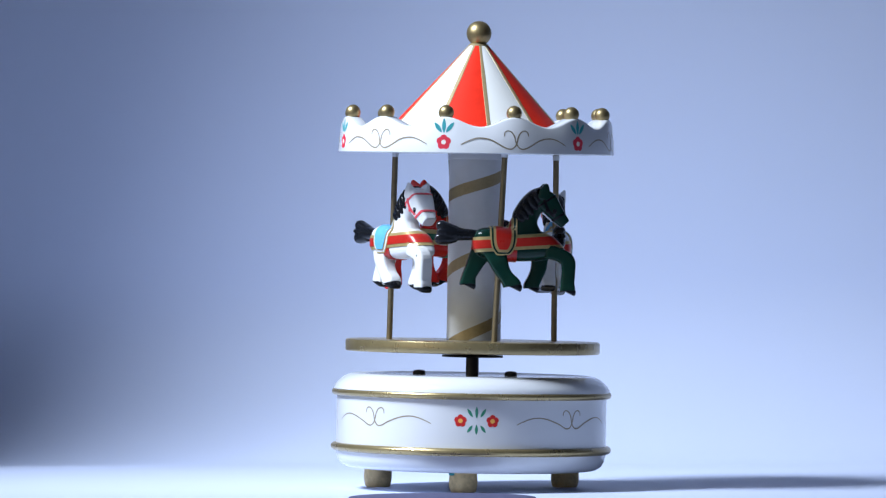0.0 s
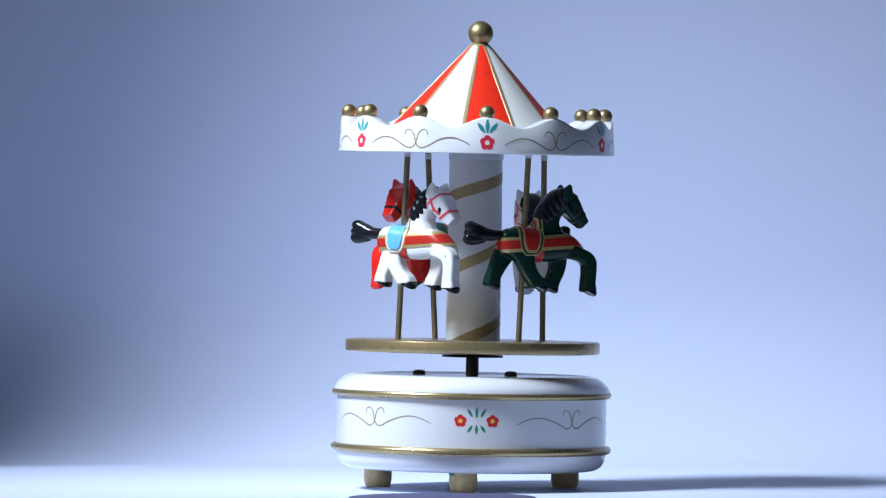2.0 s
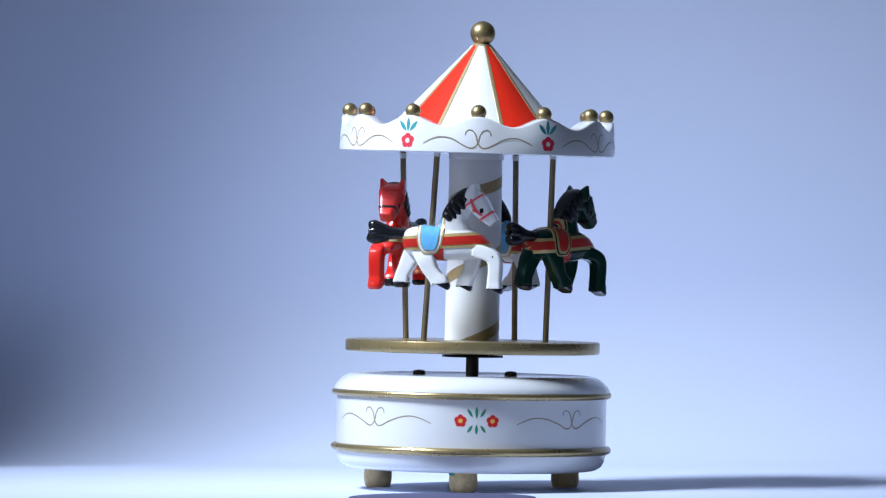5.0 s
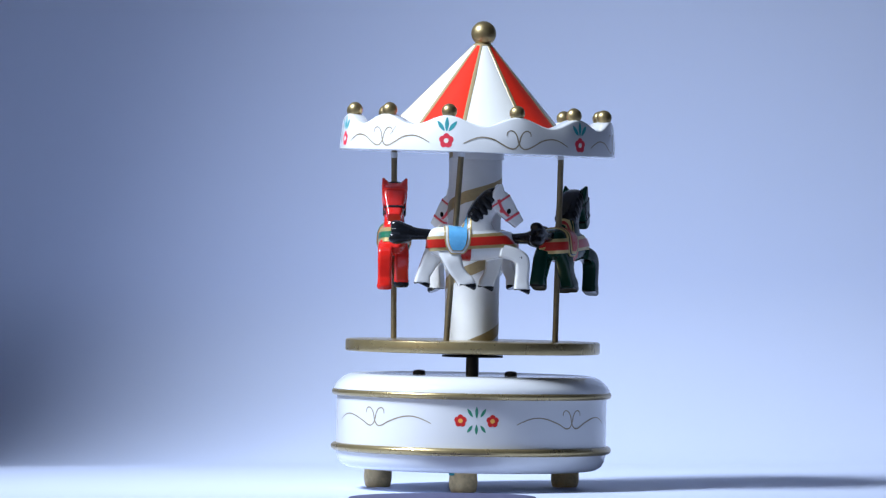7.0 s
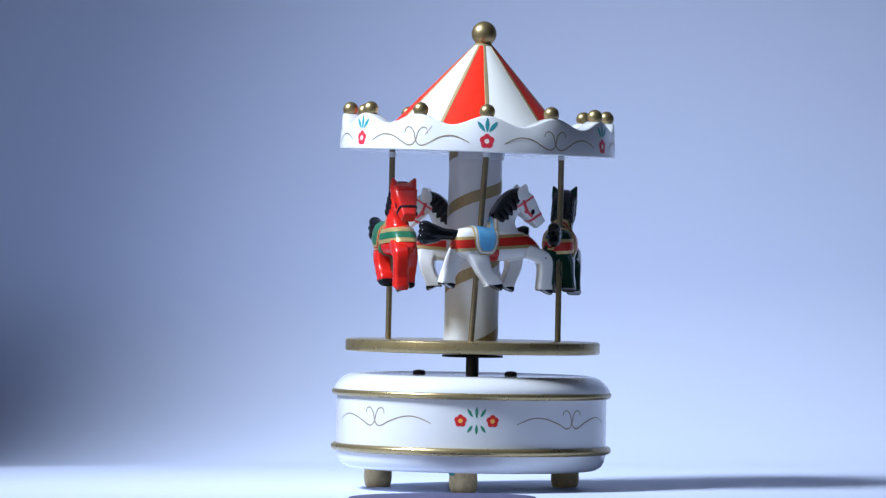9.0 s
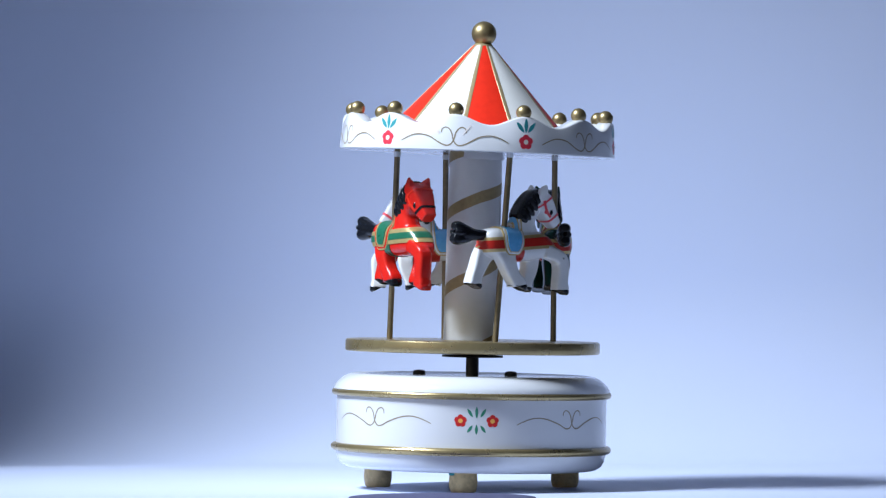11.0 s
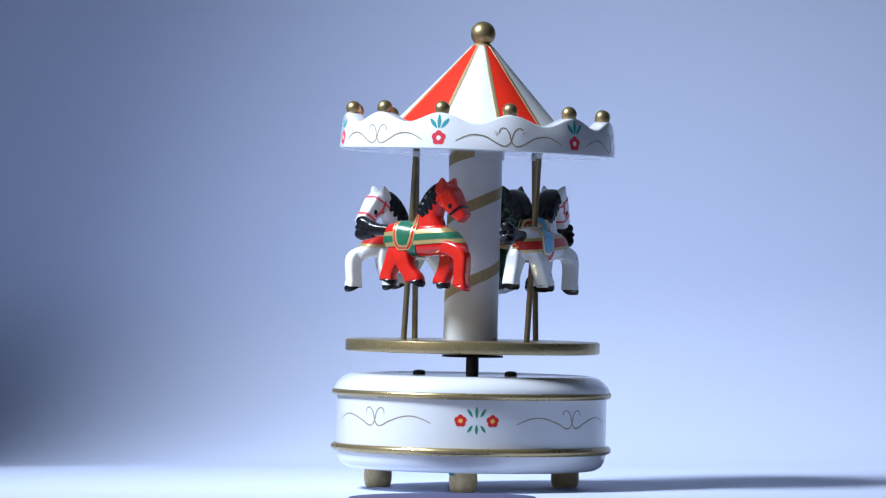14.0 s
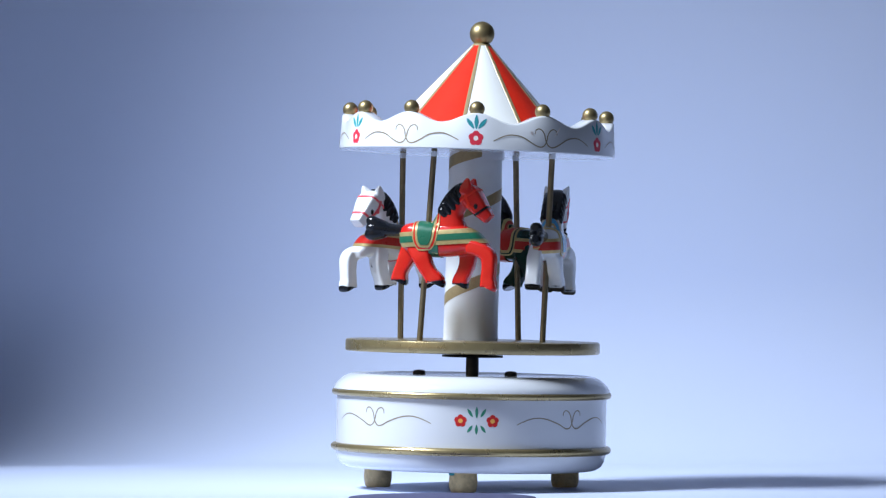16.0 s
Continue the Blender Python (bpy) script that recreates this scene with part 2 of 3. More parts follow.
def build_dark_disc():
    """A thin round disc added on the sheet: a dark arc before the front foot."""
    front_disc = part("dark_disc", lathe([(0, 0), (31.6, 0), (32, 0.2), (31.8, 0.5), (31.2, 0.6), (0, 0.6)], 96), DARK_DISC)
    front_disc.location = (-11 * MM, -81 * MM, 0)
    tagged(front_disc, "thin dark blue disc added before the music box", "mat")


build_dark_disc()


# ---- the music box base ----
def build_base():
    base = thing("music_box", "round white lacquered music box with gold bands on stubby feet", "music box", at=LEAN)
    body = lathe([(0, 7.1), (42.5, 7.1), (44.8, 7.5), (46.6, 8.7), (47.7, 10.6), (48.2, 13), (48.2, 15), (48.1, 34),
                  (49.3, 34.6), (49.2, 35.8), (48.4, 37.2), (47.0, 38.6), (45.4, 39.8), (43.8, 40.5), (42.4, 40.8), (41.6, 40.7), (41.2, 40.5), (0, 40.5)], 160)
    drum = part("drum", body, WHITE, base, "glossy white lacquered drum")
    for z, r, minor in ((14.6, 48.5, 1.5), (34.1, 48.6, 1.3)):
        prof = [(r + minor * math.cos(2 * math.pi * k / 14), z + minor * 0.95 * math.sin(2 * math.pi * k / 14)) for k in range(14)]
        part("gold_band", lathe(prof, 160, True), GOLD, base, "worn gold moulding round the drum")
    foot = mesh_from(lathe([(0, 0), (3.9, 0), (4.5, 0.5), (4.9, 2.0), (5.05, 3.6), (4.95, 5.4), (4.7, 7.3), (0, 7.3)], 40), "foot", FOOT)
    for a, r, tall in ((-4, 35.0, 7.2), (106, 35.3, 6.6), (250, 35.3, 7.8)):
        f = part("foot", foot, None, base, "stubby foot in worn gold paint")
        f.location = (r * MM * math.sin(radians(a)), -r * MM * math.cos(radians(a)), (7.3 - tall) * MM)
        f.scale = (1, 1, tall / 7.3)
    # small flattened teal lump at the front foot's upper left
    part("teal_lump", ball(1, 3, (-6.0, -37.8, 6.6), (1.6, 0.9, 0.6)), TEAL, base, "small teal lump beside the front foot")
    for x, y in ((-18.9, 2), (13.8, 2)):
        bm = lathe([(0, 0), (2.2, 0), (2.3, 0.6), (2.0, 1.3), (1.0, 1.6), (0, 1.6)], 20)
        s = part("screw", bm, BLACK, base, "black domed screw head")
        s.location = (x * MM, y * MM, 40.5 * MM)
    # painted flowers and scrolls
    zc = 25.6
    for du in (-5.6, 5.6):
        petals, eye = flower(1.08, 1.15, 0.8)
        part("flower", on_drum([(u + du, v) for u, v in petals[0]], petals[1], 48.15, radians(2.2), zc), RED_FLOWER, drum, "painted red flower")
        part("flower_eye", on_drum([(u + du, v) for u, v in eye[0]], eye[1], 48.15, radians(2.2), zc, 0.09), YELLOW, drum, "yellow flower centre")
    for u, v, l, t in ((0, 3.0, 2.0, 0), (-2.3, 2.8, 1.7, 32), (2.3, 2.8, 1.7, -32), (0, -3.0, 1.7, 0), (-2.3, -2.8, 1.5, -35), (2.3, -2.8, 1.5, 35)):
        p, f = blob(u, v, 0.55, l, radians(t), point=0.3)
        part("leaf", on_drum(p, f, 48.15, radians(2.2), zc), LEAF, drum, "painted green leaf")
    for a in (-44.6, 47.0):
        for p, f in scroll(23.3):
            part("scroll", on_drum(p, f, 48.15, radians(a), zc), LINE, drum, "thin gold-brown painted scroll")
    return base


# ---- horses ----
from mathutils.bvhtree import BVHTree


def barrel(bm):
    return limb([(-10.6, 0, 2.6, 1.6, 1.8), (-9.6, 0, 2.6, 3.8, 3.6), (-7.0, 0, 2.2, 5.2, 4.9), (-3.0, 0, 1.4, 5.6, 5.3), (2.0, 0, 0.9, 5.5, 5.3),
                 (7.0, 0, 1.0, 5.7, 5.2), (11.5, 0, 1.2, 5.4, 4.9), (15.0, 0, 0.6, 4.5, 4.5), (18.2, 0, -0.7, 3.1, 3.9), (20.6, 0, -1.9, 2.2, 3.0), (22.0, 0, -2.6, 1.2, 2.0)], 24, 3.0, bm)


def horse_bodies():
    """The shared shapes of a carousel horse, in millimetres about its pole; x forward, y to its left."""
    bm = bmesh.new()
    barrel(bm)
    # neck, then head
    limb([(7.6, 0, 2.0, 6.7, 4.1), (7.2, 0, 6.5, 5.8, 3.8), (7.8, 0, 10.6, 4.3, 3.5), (10.2, 0, 15.0, 3.8, 3.4), (13.2, 0, 18.4, 3.2, 3.4), (14.8, 0, 20.2, 1.8, 3.1)], 20, 2.6, bm)
    limb([(13.0, 0, 19.8, 2.2, 3.6), (14.3, 0, 17.8, 3.5, 4.2), (16.3, 0, 15.0, 3.5, 4.0), (18.6, 0, 12.1, 2.8, 3.3), (20.5, 0, 10.0, 2.3, 2.7), (21.6, 0, 8.8, 2.0, 2.4)], 28, 6.0, bm)
    for s in (1, -1):
        limb([(13.4, s * 2.5, 18.0, 2.3, 2.0), (13.9, s * 3.1, 20.2, 2.0, 1.6), (14.3, s * 3.7, 21.8, 1.3, 0.9), (14.6, s * 4.2, 23.0, 0.5, 0.35)], 14, 4, bm)
    # legs: reaching and folded in front, pushing and stepping behind
    limb([(15.0, -2.7, -1.0, 2.4, 2.4), (19.6, -2.9, -2.2, 2.5, 2.6), (22.3, -2.9, -4.2, 2.7, 2.6), (22.7, -2.9, -8.0, 2.45, 2.55), (22.4, -2.9, -12.0, 2.5, 2.5), (22.5, -2.9, -13.6, 2.7, 2.6), (22.5, -2.9, -14.8, 2.8, 2.6)], 20, 5.0, bm)
    limb([(12.6, 2.6, -0.5, 3.4, 2.3), (13.2, 2.9, -4.0, 3.0, 2.6), (12.8, 2.9, -7.5, 2.7, 2.55), (11.6, 2.9, -10.6, 2.5, 2.5), (10.6, 2.9, -12.8, 2.7, 2.6), (10.5, 2.9, -14.0, 2.8, 2.6)], 20, 5.0, bm)
    limb([(-6.8, 2.5, -0.5, 4.0, 2.2), (-8.8, 2.9, -4.0, 3.3, 2.6), (-10.5, 2.9, -7.6, 2.7, 2.55), (-11.6, 2.9, -10.0, 2.5, 2.5), (-12.0, 2.9, -12.0, 2.75, 2.6), (-12.1, 2.9, -13.1, 2.85, 2.6)], 20, 5.0, bm)
    limb([(-3.6, -2.5, -0.8, 4.0, 2.2), (-2.2, -2.9, -4.3, 3.4, 2.6), (-0.6, -2.9, -8.0, 2.8, 2.55), (1.2, -2.9, -10.6, 2.6, 2.5), (2.7, -2.9, -12.5, 3.1, 2.6), (3.0, -2.9, -13.4, 3.4, 2.6)], 20, 5.0, bm)
    body = melted(bm, 0.3, 2, "body")

    bm = bmesh.new()
    limb([(13.2, 0, 20.8, 1.2, 2.6), (10.6, 0, 19.6, 1.6, 3.2), (8.0, 0, 17.2, 1.7, 3.5), (5.9, 0, 14.4, 1.6, 3.5), (4.3, 0, 11.8, 1.3, 3.3), (3.7, 0, 10.2, 0.7, 2.4)], 18, 3.0, bm)
    for x, z, l, tilt in ((11.6, 18.0, 2.9, 62), (9.8, 16.2, 3.1, 58), (8.2, 14.2, 3.1, 55), (6.7, 12.3, 2.8, 52), (5.5, 10.8, 2.0, 48)):
        for s in (1, -1):
            ball(1, 3, (x, s * 3.2, z), (l, 1.0, 1.3), Matrix.Rotation(radians(tilt), 4, "Y"), bm)
    mane = melted(bm, 0.24, 1, "mane")

    bm = bmesh.new()
    limb([(-8.6, 0, 4.4, 1.8, 2.0), (-11.5, 0, 4.5, 2.0, 2.1), (-14.5, 0, 4.6, 2.2, 2.2), (-17.5, 0, 4.9, 2.7, 2.4), (-20.2, 0, 5.1, 3.2, 2.5), (-22.0, 0, 5.2, 2.4, 1.9)], 18, 2.4, bm)
    # two curls at the end, one turned up and one hanging, with locks between them
    limb([(-16.5, 0, 6.0, 1.5, 1.9), (-19.5, 0, 6.7, 1.9, 2.3), (-21.9, 0, 7.5, 2.0, 2.2), (-23.6, 0, 7.6, 1.2, 1.4)], 14, 2.2, bm)
    limb([(-16.5, 0, 3.4, 1.6, 1.9), (-19.5, 0, 3.2, 2.2, 2.3), (-22.3, 0, 3.1, 2.3, 2.2), (-24.0, 0, 3.5, 1.4, 1.4)], 14, 2.2, bm)
    for y in (-1.3, 1.3):
        limb([(-17.5, y, 5.2, 0.9, 0.9), (-21.0, y * 1.25, 5.3, 1.2, 1.0), (-23.4, y, 5.4, 0.8, 0.8)], 10, 2.0, bm)
    tail = melted(bm, 0.26, 1, "tail")
    return body, mane, tail


BODY, MANE, TAIL = horse_bodies()
TREE = BVHTree.FromPolygons([v.co / MM for v in BODY.vertices], [tuple(p.vertices) for p in BODY.polygons])


bm = barrel(bmesh.new())
limb([(7.6, 0, 2.0, 6.7, 4.1), (7.2, 0, 6.5, 5.8, 3.8), (7.8, 0, 10.6, 4.3, 3.5)], 20, 2.6, bm)
BARREL = BVHTree.FromBMesh(bm)
bm.free()


def hit(origin, target, lift, tree=None):
    o, t = Vector(origin), Vector(target)
    d = (t - o).normalized()
    p = (tree or BARREL).ray_cast(o, d)[0] or t
    if tree is None:
        q = TREE.ray_cast(o, d)[0]
        if q is not None and (q - p).length < 0.9 and (q - o).length < (p - o).length:
            p = q
    return p - d * lift


def patch(origins, targets, lift, closed_u=False, tree=None):
    """A painted or raised patch that follows the horse's skin: a grid of rays, with its rim sunk into the skin."""
    bm = bmesh.new()
    nu, nv = len(origins), len(origins[0])
    grid = []
    for i in range(nu):
        row = []
        for j in range(nv):
            rim = j in (0, nv - 1) or (not closed_u and i in (0, nu - 1))
            row.append(bm.verts.new(hit(origins[i][j], targets[i][j], -0.25 if rim else lift, tree)))
        grid.append(row)
    for i in range(nu if closed_u else nu - 1):
        for j in range(nv - 1):
            bm.faces.new((grid[i][j], grid[(i + 1) % nu][j], grid[(i + 1) % nu][j + 1], grid[i][j + 1]))
    return bm


def around_body(z_of, half, lift, n=72):
    """A stripe round the barrel, lying level."""
    og, tg = [], []
    for i in range(n):
        a = 2 * math.pi * i / n
        cx = 4.0 + 9.0 * math.cos(a)
        rowo, rowt = [], []
        for v in (-half - 0.12, -half, -half * 0.4, half * 0.4, half, half + 0.12):
            z = z_of(cx + 6 * math.cos(a)) + v
            rowo.append((cx + 30 * math.cos(a), 30 * math.sin(a), z))
            rowt.append((cx, 0, z))
        og.append(rowo)
        tg.append(rowt)
    return patch(og, tg, lift, True)


def over_back(x_mid, half_of, top, lift, reach, n=40, zc=1.0, start=None):
    """A patch laid over the back and down both sides to the angle reach from the top."""
    og, tg = [], []
    for i in range(n):
        s = -1 + 2 * i / (n - 1)
        a = radians(reach) * s
        h = half_of(abs(s))
        rowo, rowt = [], []
        for v in (-1.05, -1.0, -0.6, -0.2, 0.2, 0.6, 1.0, 1.05):
            x = x_mid(s) + v * h
            rowo.append((x, 30 * math.sin(a), zc + 30 * math.cos(a)))
            rowt.append((x, 0, zc))
        og.append(rowo)
        tg.append(rowt)
    return patch(og, tg, lift)


def shared(name, bm):
    return mesh_from(bm, name, [])


def harness():
    z_of = lambda x: 1.6 + 0.075 * (x + 2)
    u = lambda h, k: (lambda s: max(h * (1 - s ** k) ** 0.5, 0.05))
    m = {}
    m["harness_trim"] = shared("harness_trim", around_body(z_of, 2.6, 0.34))
    m["harness_band"] = shared("harness_band", around_body(z_of, 1.5, 0.46))
    m["harness_band_small"] = shared("harness_band", around_body(z_of, 1.1, 0.46))
    for name, h, lift, reach in (("saddle_trim", 4.7, 0.5, 129), ("saddle_groove", 4.25, 0.58, 125), ("saddle_edge", 3.6, 0.75, 119), ("saddle", 3.25, 0.95, 115), ("saddle_small", 2.75, 0.95, 110)):
        m[name] = shared(name, over_back(lambda s: -0.3 - 0.3 * abs(s), u(h, 5.0), 0, lift, reach))
    girth_o, girth_t = [], []
    for i in range(28):
        a = radians(92 + 176 * i / 27)
        girth_o.append([(2.6 + v, 30 * math.sin(a), 30 * math.cos(a)) for v in (-1.8, -1.7, -0.6, 0.6, 1.7, 1.8)])
        girth_t.append([(2.6 + v, 0, 0.0) for v in (-1.8, -1.7, -0.6, 0.6, 1.7, 1.8)])
    m["girth"] = shared("girth", patch(girth_o, girth_t, 0.34))
    # bridle straps: rings about the head, across its axis
    ax, az = (18.4 - 14.3), (12.2 - 18.2)
    ln = math.hypot(ax, az)
    ax, az = ax / ln, az / ln
    for key_name, along, half, slope in (("noseband", 7.2, 0.4, 0.0), ("browband", 0.2, 0.3, 0.0)):
        og, tg = [], []
        for i in range(40):
            a = 2 * math.pi * i / 40
            cx, cz = 15.0 + ax * along, 17.4 + az * along
            px, pz = -az * math.cos(a), ax * math.cos(a)
            rowo, rowt = [], []
            for v in (-half - 0.06, -half, half, half + 0.06):
                rowo.append((cx + ax * v + 6.2 * px, 6.2 * math.sin(a), cz + az * v + 6.2 * pz))
                rowt.append((cx + ax * v, 0, cz + az * v))
            og.append(rowo)
            tg.append(rowt)
        m[key_name] = shared(key_name, patch(og, tg, 0.22, True, TREE))
    for s, tag in ((1, "l"), (-1, "r")):
        og, tg = [], []
        for i in range(10):
            b = i / 9
            x, z = 13.6 + 4.4 * b - 0.6 * math.sin(math.pi * b), 18.0 - 6.8 * b - 0.8 * math.sin(math.pi * b)
            og.append([(x + v, s * 20, z + v * 0.6) for v in (-0.5, -0.4, 0.4, 0.5)])
            tg.append([(x + v, 0, z + v * 0.6) for v in (-0.5, -0.4, 0.4, 0.5)])
        m["cheek_strap_" + tag] = shared("cheek_strap", patch(og, tg, 0.2, False, TREE))
        p = hit((17.5, s * 20, 13.3), (17.5, 0, 13.3), 0, TREE)
        q = hit((15.0, s * 20, 13.4), (15.0, 0, 13.4), 0, TREE)
        m["rosette_" + tag] = shared("rosette", ball(1, 2, q, (0.85, 0.3, 0.85)))
        m["eye_" + tag] = shared("eye", ball(1, 2, p, (0.75, 0.3, 1.1)))
    for i, (x, y, z, l) in enumerate(((22.6, -2.9, -14.7, 2.95), (10.4, 2.9, -13.9, 2.9), (-12.1, 2.9, -13.0, 2.95), (3.1, -2.9, -13.3, 3.5))):
        bm = tube([(x - 0.1, y, z - 0.7), (x, y, z - 0.5), (x + 0.05, y, z - 0.15), (x, y, z + 0.1)], [(l * 0.93, 2.6), (l, 2.8), (l * 0.98, 2.75), (l * 0.9, 2.5)], 18, 3.4)
        m["hoof_%d" % i] = shared("hoof", bm)
    return m


KIT = harness()


def painted(me, mat):
    c = me.copy()
    c.materials.clear()
    c.materials.append(mat)
    return c


def build_horse(parent, label, coat, band, saddle, bridle, nose, hoof):
    body = part("horse", painted(BODY, coat), None, parent, label)
    part("mane", painted(MANE, H_BLACK), None, body, "glossy black mane")
    part("tail", painted(TAIL, H_BLACK), None, body, "glossy black tail")
    for name, mat in (("harness_trim", HGOLD), ("harness_band_small" if coat is H_RED else "harness_band", band), ("saddle_trim", HGOLD), ("saddle_groove", coat), ("saddle_edge", HGOLD), ("saddle" if coat is H_WHITE else "saddle_small", saddle), ("girth", band),
                      ("noseband", nose), ("browband", bridle), ("cheek_strap_l", bridle), ("cheek_strap_r", bridle),
                      ("rosette_l", bridle), ("rosette_r", bridle), ("eye_l", H_BLACK), ("eye_r", H_BLACK), ("hoof_0", H_RED if coat is H_RED else hoof), ("hoof_1", hoof), ("hoof_2", hoof), ("hoof_3", hoof)):
        plain = name[:-2] if name[-2] == "_" else name.replace("_small", "")
        part(plain, painted(KIT[name], mat), None, body)
    return body


# ---- the turning carousel ----
PHASE = -13.4      # a painted flower's angle at the start
POLE = -76.0       # the blue-saddled horse's angle at the start
TWIST = 4.6        # the canopy sits turned on the poles
CANOPY_Z = 119.4


def build_carousel():
    top = thing("carousel", "toy carousel with four horses under a red and white striped canopy", "carousel")
    part("spindle", lathe([(0, 40), (2.3, 40), (2.3, 47.2), (0, 47.2)], 32), BLACK, top, "black turning spindle")
    part("mounting_plate", lathe([(0, 46.9), (10.8, 46.9), (11.0, 47.1), (10.8, 47.7), (6, 47.9), (5.8, 48.8), (0, 48.8)], 48), BLACK, top, "thin black plate under the platform")
    plat = lathe([(0, 48.6), (44.7, 48.6), (45.2, 48.8), (45.4, 49.3), (45.4, 52.2), (45.2, 52.7), (44.6, 52.95), (0, 52.95)], 128)
    part("platform", plat, GOLD, top, "round gold-painted platform")
    # column, a little out of true
    foot, head = Vector((0.3, 0.9, 52.3)), Vector((0, 0, 121))
    prof = [(0, 0), (9.9, 0), (9.9, 0.4), (9.7, 1), (9.5, 60), (9.5, 68.6), (0, 68.6)]
    col = part("column", lathe(prof, 64), WHITE_PLASTIC, top, "white round column with a gold spiral")
    lean = (head - foot).to_track_quat("Z", "Y").to_matrix().to_4x4()
    col.matrix_basis = Matrix.Translation(foot * MM) @ Matrix.Rotation(0, 4, "Z") @ lean
    bm = bmesh.new()
    pitch, z0 = 27.0, 108.7 - 52.3
    last = None
    n = 260
    for i in range(n):
        a = radians(-1000 + 1400 * i / (n - 1))
        z = z0 + pitch * a / (2 * math.pi)
        if z < -2.3 or z > 78:
            last = None
            continue
        if z > 51.7:
            z = 51.7 + (z - 51.7) * 0.68
        rr = 9.72 - 0.2 * min(max(z, 0), 60) / 60 + 0.06
        za, zb = max(z - 2.1, 0.3), min(z + 2.1, 68.3)
        if zb - za < 0.2:
            last = None
            continue
        cur = [bm.verts.new((rr * math.sin(a), -rr * math.cos(a), zz)) for zz in (za, zb)]
        if last:
            bm.faces.new((last[0], cur[0], cur[1], last[1]))
        last = cur
    part("spiral_band", bm, GOLD_LINE, col, "gold spiral stripe")

    # canopy: tilted a little, low at the front when the clip begins
    canopy_turn = Matrix.Rotation(radians(1.15), 4, "X") @ Matrix.Rotation(radians(-0.25), 4, "Y")
    can = Matrix.Translation(Vector((0.0, -0.4, CANOPY_Z)) * MM) @ canopy_turn
    crest = lambda a: 10.95 + 1.7 * math.cos(12 * (a - radians(PHASE)))
    bm = bmesh.new()
    seg = 240
    cols = []
    for i in range(seg):
        a = 2 * math.pi * i / seg
        h = crest(a)
        prof = [(43.0, 0.6), (48.9, 0.0), (49.2, 0.35), (48.5, h - 0.5), (48.1, h), (47.6, h + 0.15), (43.6, h + 0.1), (43.1, h - 0.3), (42.9, 6.0)]
        cols.append([bm.verts.new((r * math.sin(a), -r * math.cos(a), z)) for r, z in prof])
    for i in range(seg):
        a, b = cols[i], cols[(i + 1) % seg]
        for j in range(len(a) - 1):
            bm.faces.new((a[j], b[j], b[j + 1], a[j + 1]))
    canopy = part("canopy", bm, WHITE, top, "white scalloped canopy rim with painted flowers")
    canopy.matrix_basis = can
    part("ceiling_disc", lathe([(0, 0.45), (45.6, 0.42), (45.8, 1.6), (43.5, 6.2), (0, 6.2)], 96), WHITE, canopy, "white underside of the canopy")
    part("column_collar", lathe([(0, 0.9), (9.2, 0.9), (9.8, 0.7), (9.8, -1.6), (9.65, -1.9), (0, -1.9)], 48), WHITE, canopy)
    # roof stripes: ten gores with gold seams; the roof stands a little askew on its rim
    askew = Matrix.Translation((0, 0, 8 * MM)) @ Matrix.Rotation(radians(1.3), 4, "X") @ Matrix.Rotation(radians(0.7), 4, "Y") @ Matrix.Translation((0, 0, -8 * MM))
    seams = (-27, 8.5, 44, 78, 114, 145, 175.3, 217.5, 257, 289.5, 333)
    roof_r = lambda z: 4.1 + (38.0 - z) * 0.915
    zs = [38.6, 34, 28, 22, 16, 11, 7, 5.0]
    for k in range(10):
        a0, a1 = radians(seams[k]), radians(seams[k + 1])
        bm = bmesh.new()
        grid = [[bm.verts.new((roof_r(z) * math.sin(a0 + (a1 - a0) * i / 8), -roof_r(z) * math.cos(a0 + (a1 - a0) * i / 8), z)) for i in range(9)] for z in zs]
        for p, q in zip(grid, grid[1:]):
            for i in range(8):
                bm.faces.new((p[i], p[i + 1], q[i + 1], q[i]))
        part("roof_stripe", bm, ROOF_WHITE if k % 2 else ROOF_RED, canopy, "white roof stripe" if k % 2 else "bright red roof stripe").matrix_basis = askew
        bm = bmesh.new()
        grid = []
        for z in zs:
            r = roof_r(z) + 0.1
            w = 0.75 if z < 33 else 0.5
            grid.append([bm.verts.new(((r + l) * math.sin(a0 + u / r), -(r + l) * math.cos(a0 + u / r), z)) for u, l in ((-w, -0.15), (-w * 0.8, 0.05), (0, 0.12), (w * 0.8, 0.05), (w, -0.15))])
        for p, q in zip(grid, grid[1:]):
            for i in range(4):
                bm.faces.new((p[i], p[i + 1], q[i + 1], q[i]))
        part("roof_seam", bm, GOLD_LINE, canopy, "gold painted seam").matrix_basis = askew
    part("roof_cap", lathe([(0, 39.6), (2.9, 39.4), (3.5, 38.9), (3.6, 38.3), (0, 38.3)], 32), GOLD_LINE, canopy).matrix_basis = askew
    knob = part("knob", ball(4.45, 4), BALL_GOLD, canopy, "large gold ball at the peak")
    knob.matrix_basis = askew @ Matrix.Translation((0, 0, 43.0 * MM))
    small = mesh_from(ball(2.72, 3), "ball", BALL_GOLD)
    for k in range(12):
        a = radians(PHASE + 30 * k)
        b = part("ball", small, None, canopy, "gold ball on the rim")
        b.location = (45.7 * MM * math.sin(a), -45.7 * MM * math.cos(a), (12.7 + 1.5) * MM)
    rim = lambda z: 49.2 - 0.7 * (z - 0.35) / 11.5
    for k in range(6):
        a = radians(PHASE + 60 * k)
        petals, eye = flower(1.3, 1.35, 0.85)
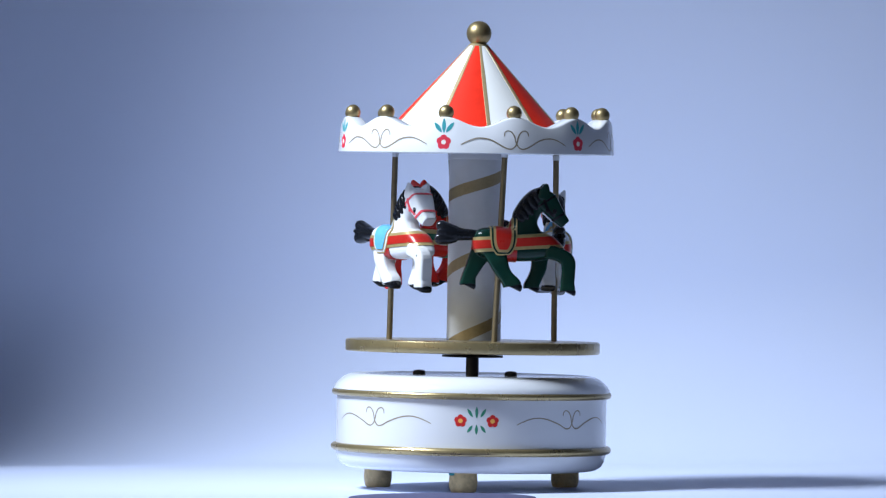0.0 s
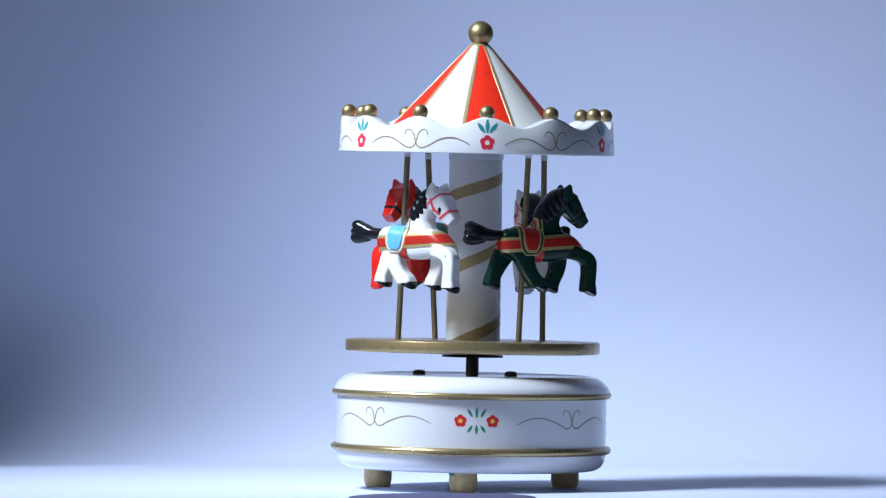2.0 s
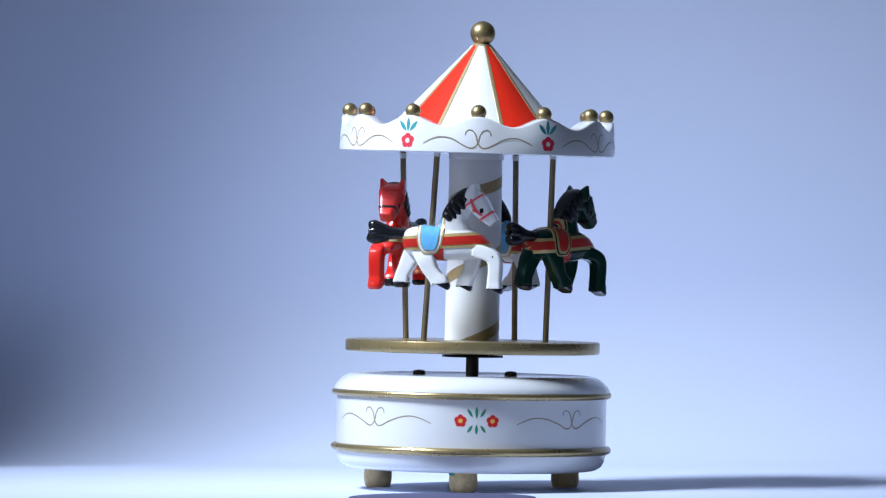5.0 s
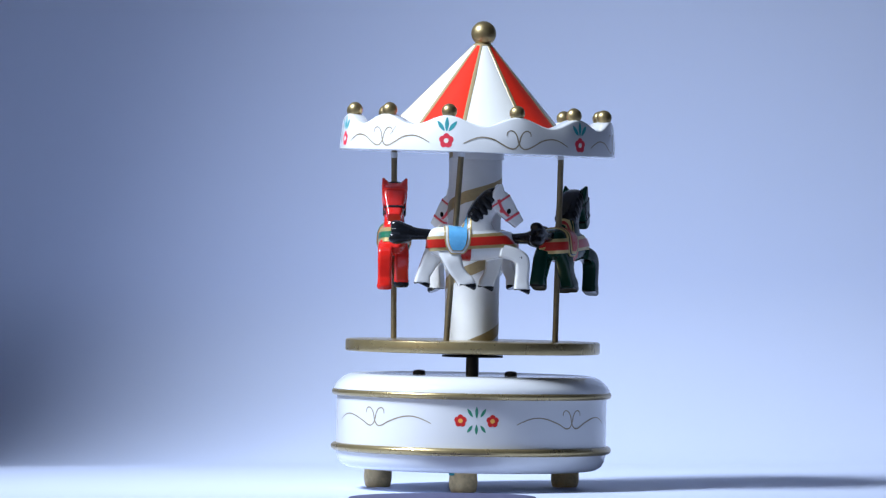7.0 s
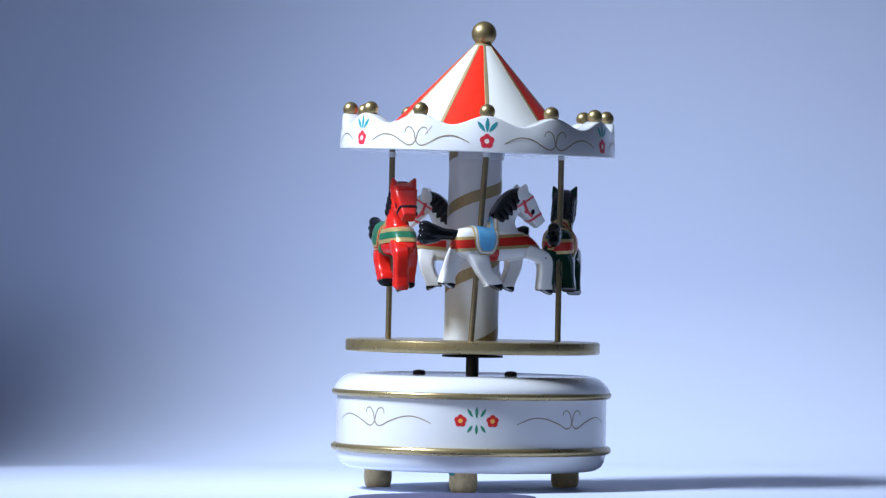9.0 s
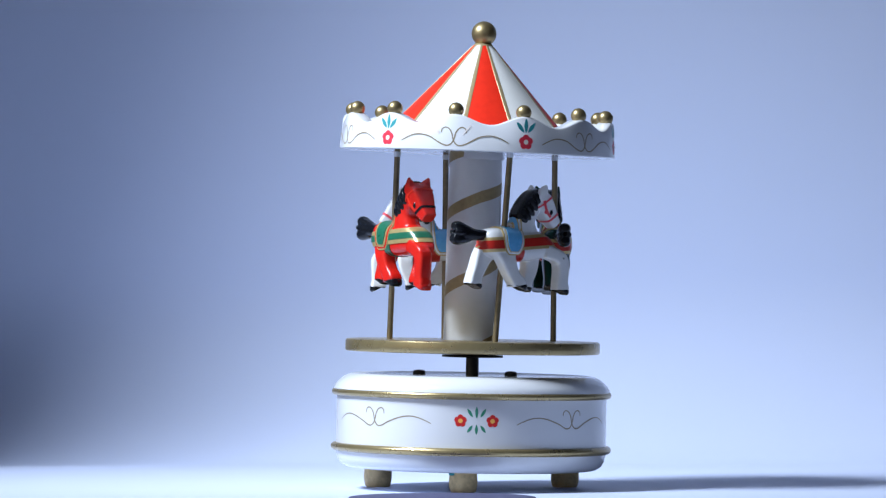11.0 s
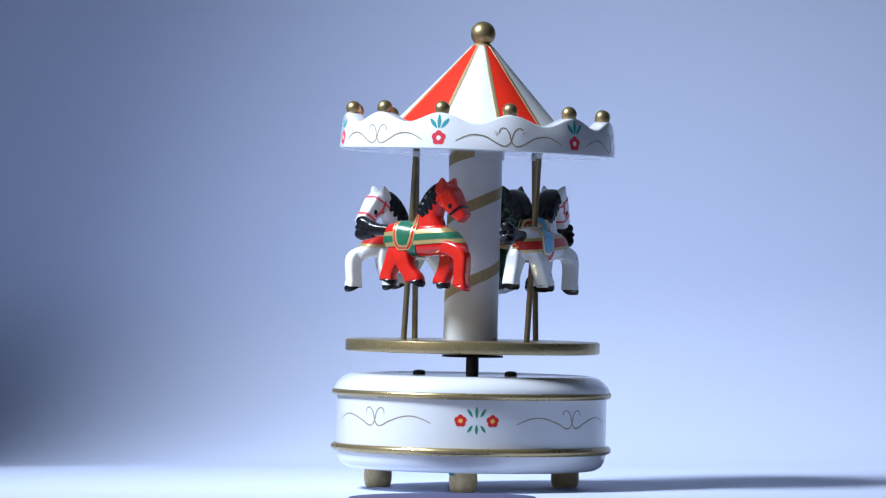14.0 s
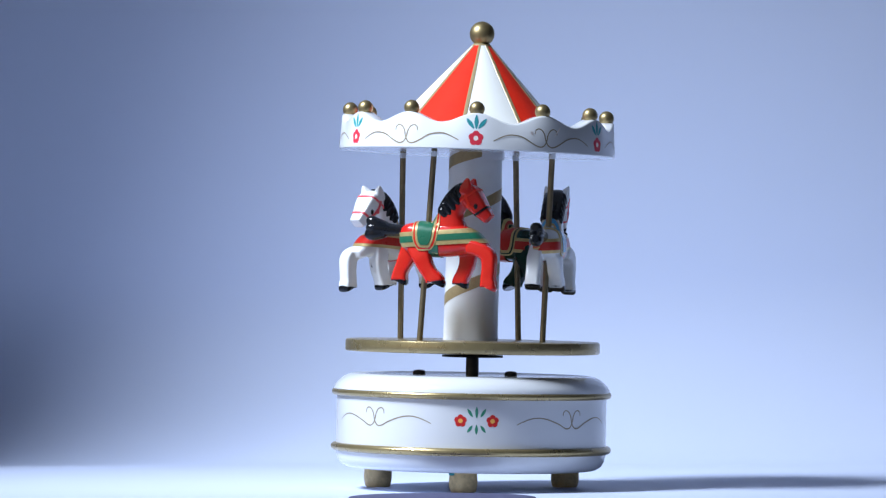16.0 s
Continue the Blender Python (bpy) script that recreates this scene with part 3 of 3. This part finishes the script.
        part("flower", on_drum(*petals, rim, a, 3.9), PINK, canopy, "painted pink-red flower")
        part("flower_eye", on_drum(*eye, rim, a, 3.9, 0.09), CREAM, canopy)
        for u, v, l, t in ((0, 9.3, 2.5, 0), (-2.1, 8.7, 2.2, 38), (2.1, 8.7, 2.2, -38)):
            p, f = blob(u, v, 0.75, l, radians(t), point=0.3)
            part("leaf", on_drum(p, f, rim, a, 0.3), TEAL, canopy, "painted teal leaf")
        for p, f in scroll(19.6):
            part("scroll", on_drum(p, f, rim, a + radians(30), 4.3), LINE, canopy, "thin painted scroll")

    # wear on the rim: one scratch and one chip
    part("scratch", on_drum(*stroke([(-1.3, -1.6), (-0.5, -0.5), (0.4, 0.6), (1.2, 1.7)], 0.42, 0.5), rim, radians(-98), 7.2, 0.1), CREAM, canopy, "pale scratch in the lacquer")
    part("chip", on_drum(*blob(0, 0, 0.5, 0.75, 0.4), rim, radians(-110), 6.4, 0.1), CREAM, canopy, "pale chip in the lacquer")

    # poles and horses
    red_h = ("red horse with a green saddle and harness", H_RED, BAND_GREEN, BAND_GREEN, ROOF_RED, H_BLACK, H_BLACK)
    white_h = ("white horse with a blue saddle and red harness", H_WHITE, BAND_RED, SADDLE_BLUE, BRIDLE, BRIDLE, H_BLACK)
    green_h = ("dark green horse with a red saddle and harness", H_GREEN, BAND_RED, BAND_RED, H_BLACK, H_BLACK, H_BLACK)
    for k, (spec, yaw, low, high, lift, tall) in enumerate(((white_h, 21, -2.5, 0.5, 0.0, 0.975), (green_h, -8, 0.3, 1.0, 0.0, 0.99), (white_h, -11, 2.5, 0.0, -0.6, 0.96), (red_h, 16, -5.0, -1.0, 1.2, 1.0))):
        a, b = radians(POLE + 90 * k + low), radians(POLE + 90 * k + TWIST + high)
        p = Vector((30.3 * math.sin(a), -30.3 * math.cos(a), 52.3))
        q = Vector((30.3 * math.sin(b), -30.3 * math.cos(b) - 0.4, CANOPY_Z + 1.0))
        pole = part("pole", lathe([(0, 0), (1.05, 0), (1.05, (q - p).length), (0, (q - p).length)], 20), POLE_GOLD, top, "thin gold pole")
        pole.matrix_basis = Matrix.Translation(p * MM) @ (q - p).to_track_quat("Z", "Y").to_matrix().to_4x4()
        span = (q - p).length
        part("pole_sleeve", lathe([(1.06, span - 2.7), (1.22, span - 2.7), (1.22, span - 0.8), (1.06, span - 0.8)], 20, True), WHITE_PLASTIC, pole, "short white sleeve under the canopy")
        mid = p.lerp(q, 0.5)
        h = build_horse(top, *spec)
        h.matrix_basis = Matrix.Translation(Vector((mid.x, mid.y, 85.9 + lift)) * MM) @ Matrix.Rotation(radians(POLE + 90 * k + yaw), 4, "Z") @ Matrix.Translation((1.3 * MM, 0, 0)) @ Matrix.Diagonal((1, 1, tall, 1))
    return top


build_base()
CAROUSEL = build_carousel()


def turn_at(t):
    """The carousel's turn in degrees: a spring that slowly runs down."""
    return 8.93 * t - 0.0395 * t * t


def motions():
    walk(CAROUSEL, [(t * 0.5, LEAN @ pose(0, 0, 0, 0, 0, turn_at(t * 0.5))) for t in range(33)])


motions()
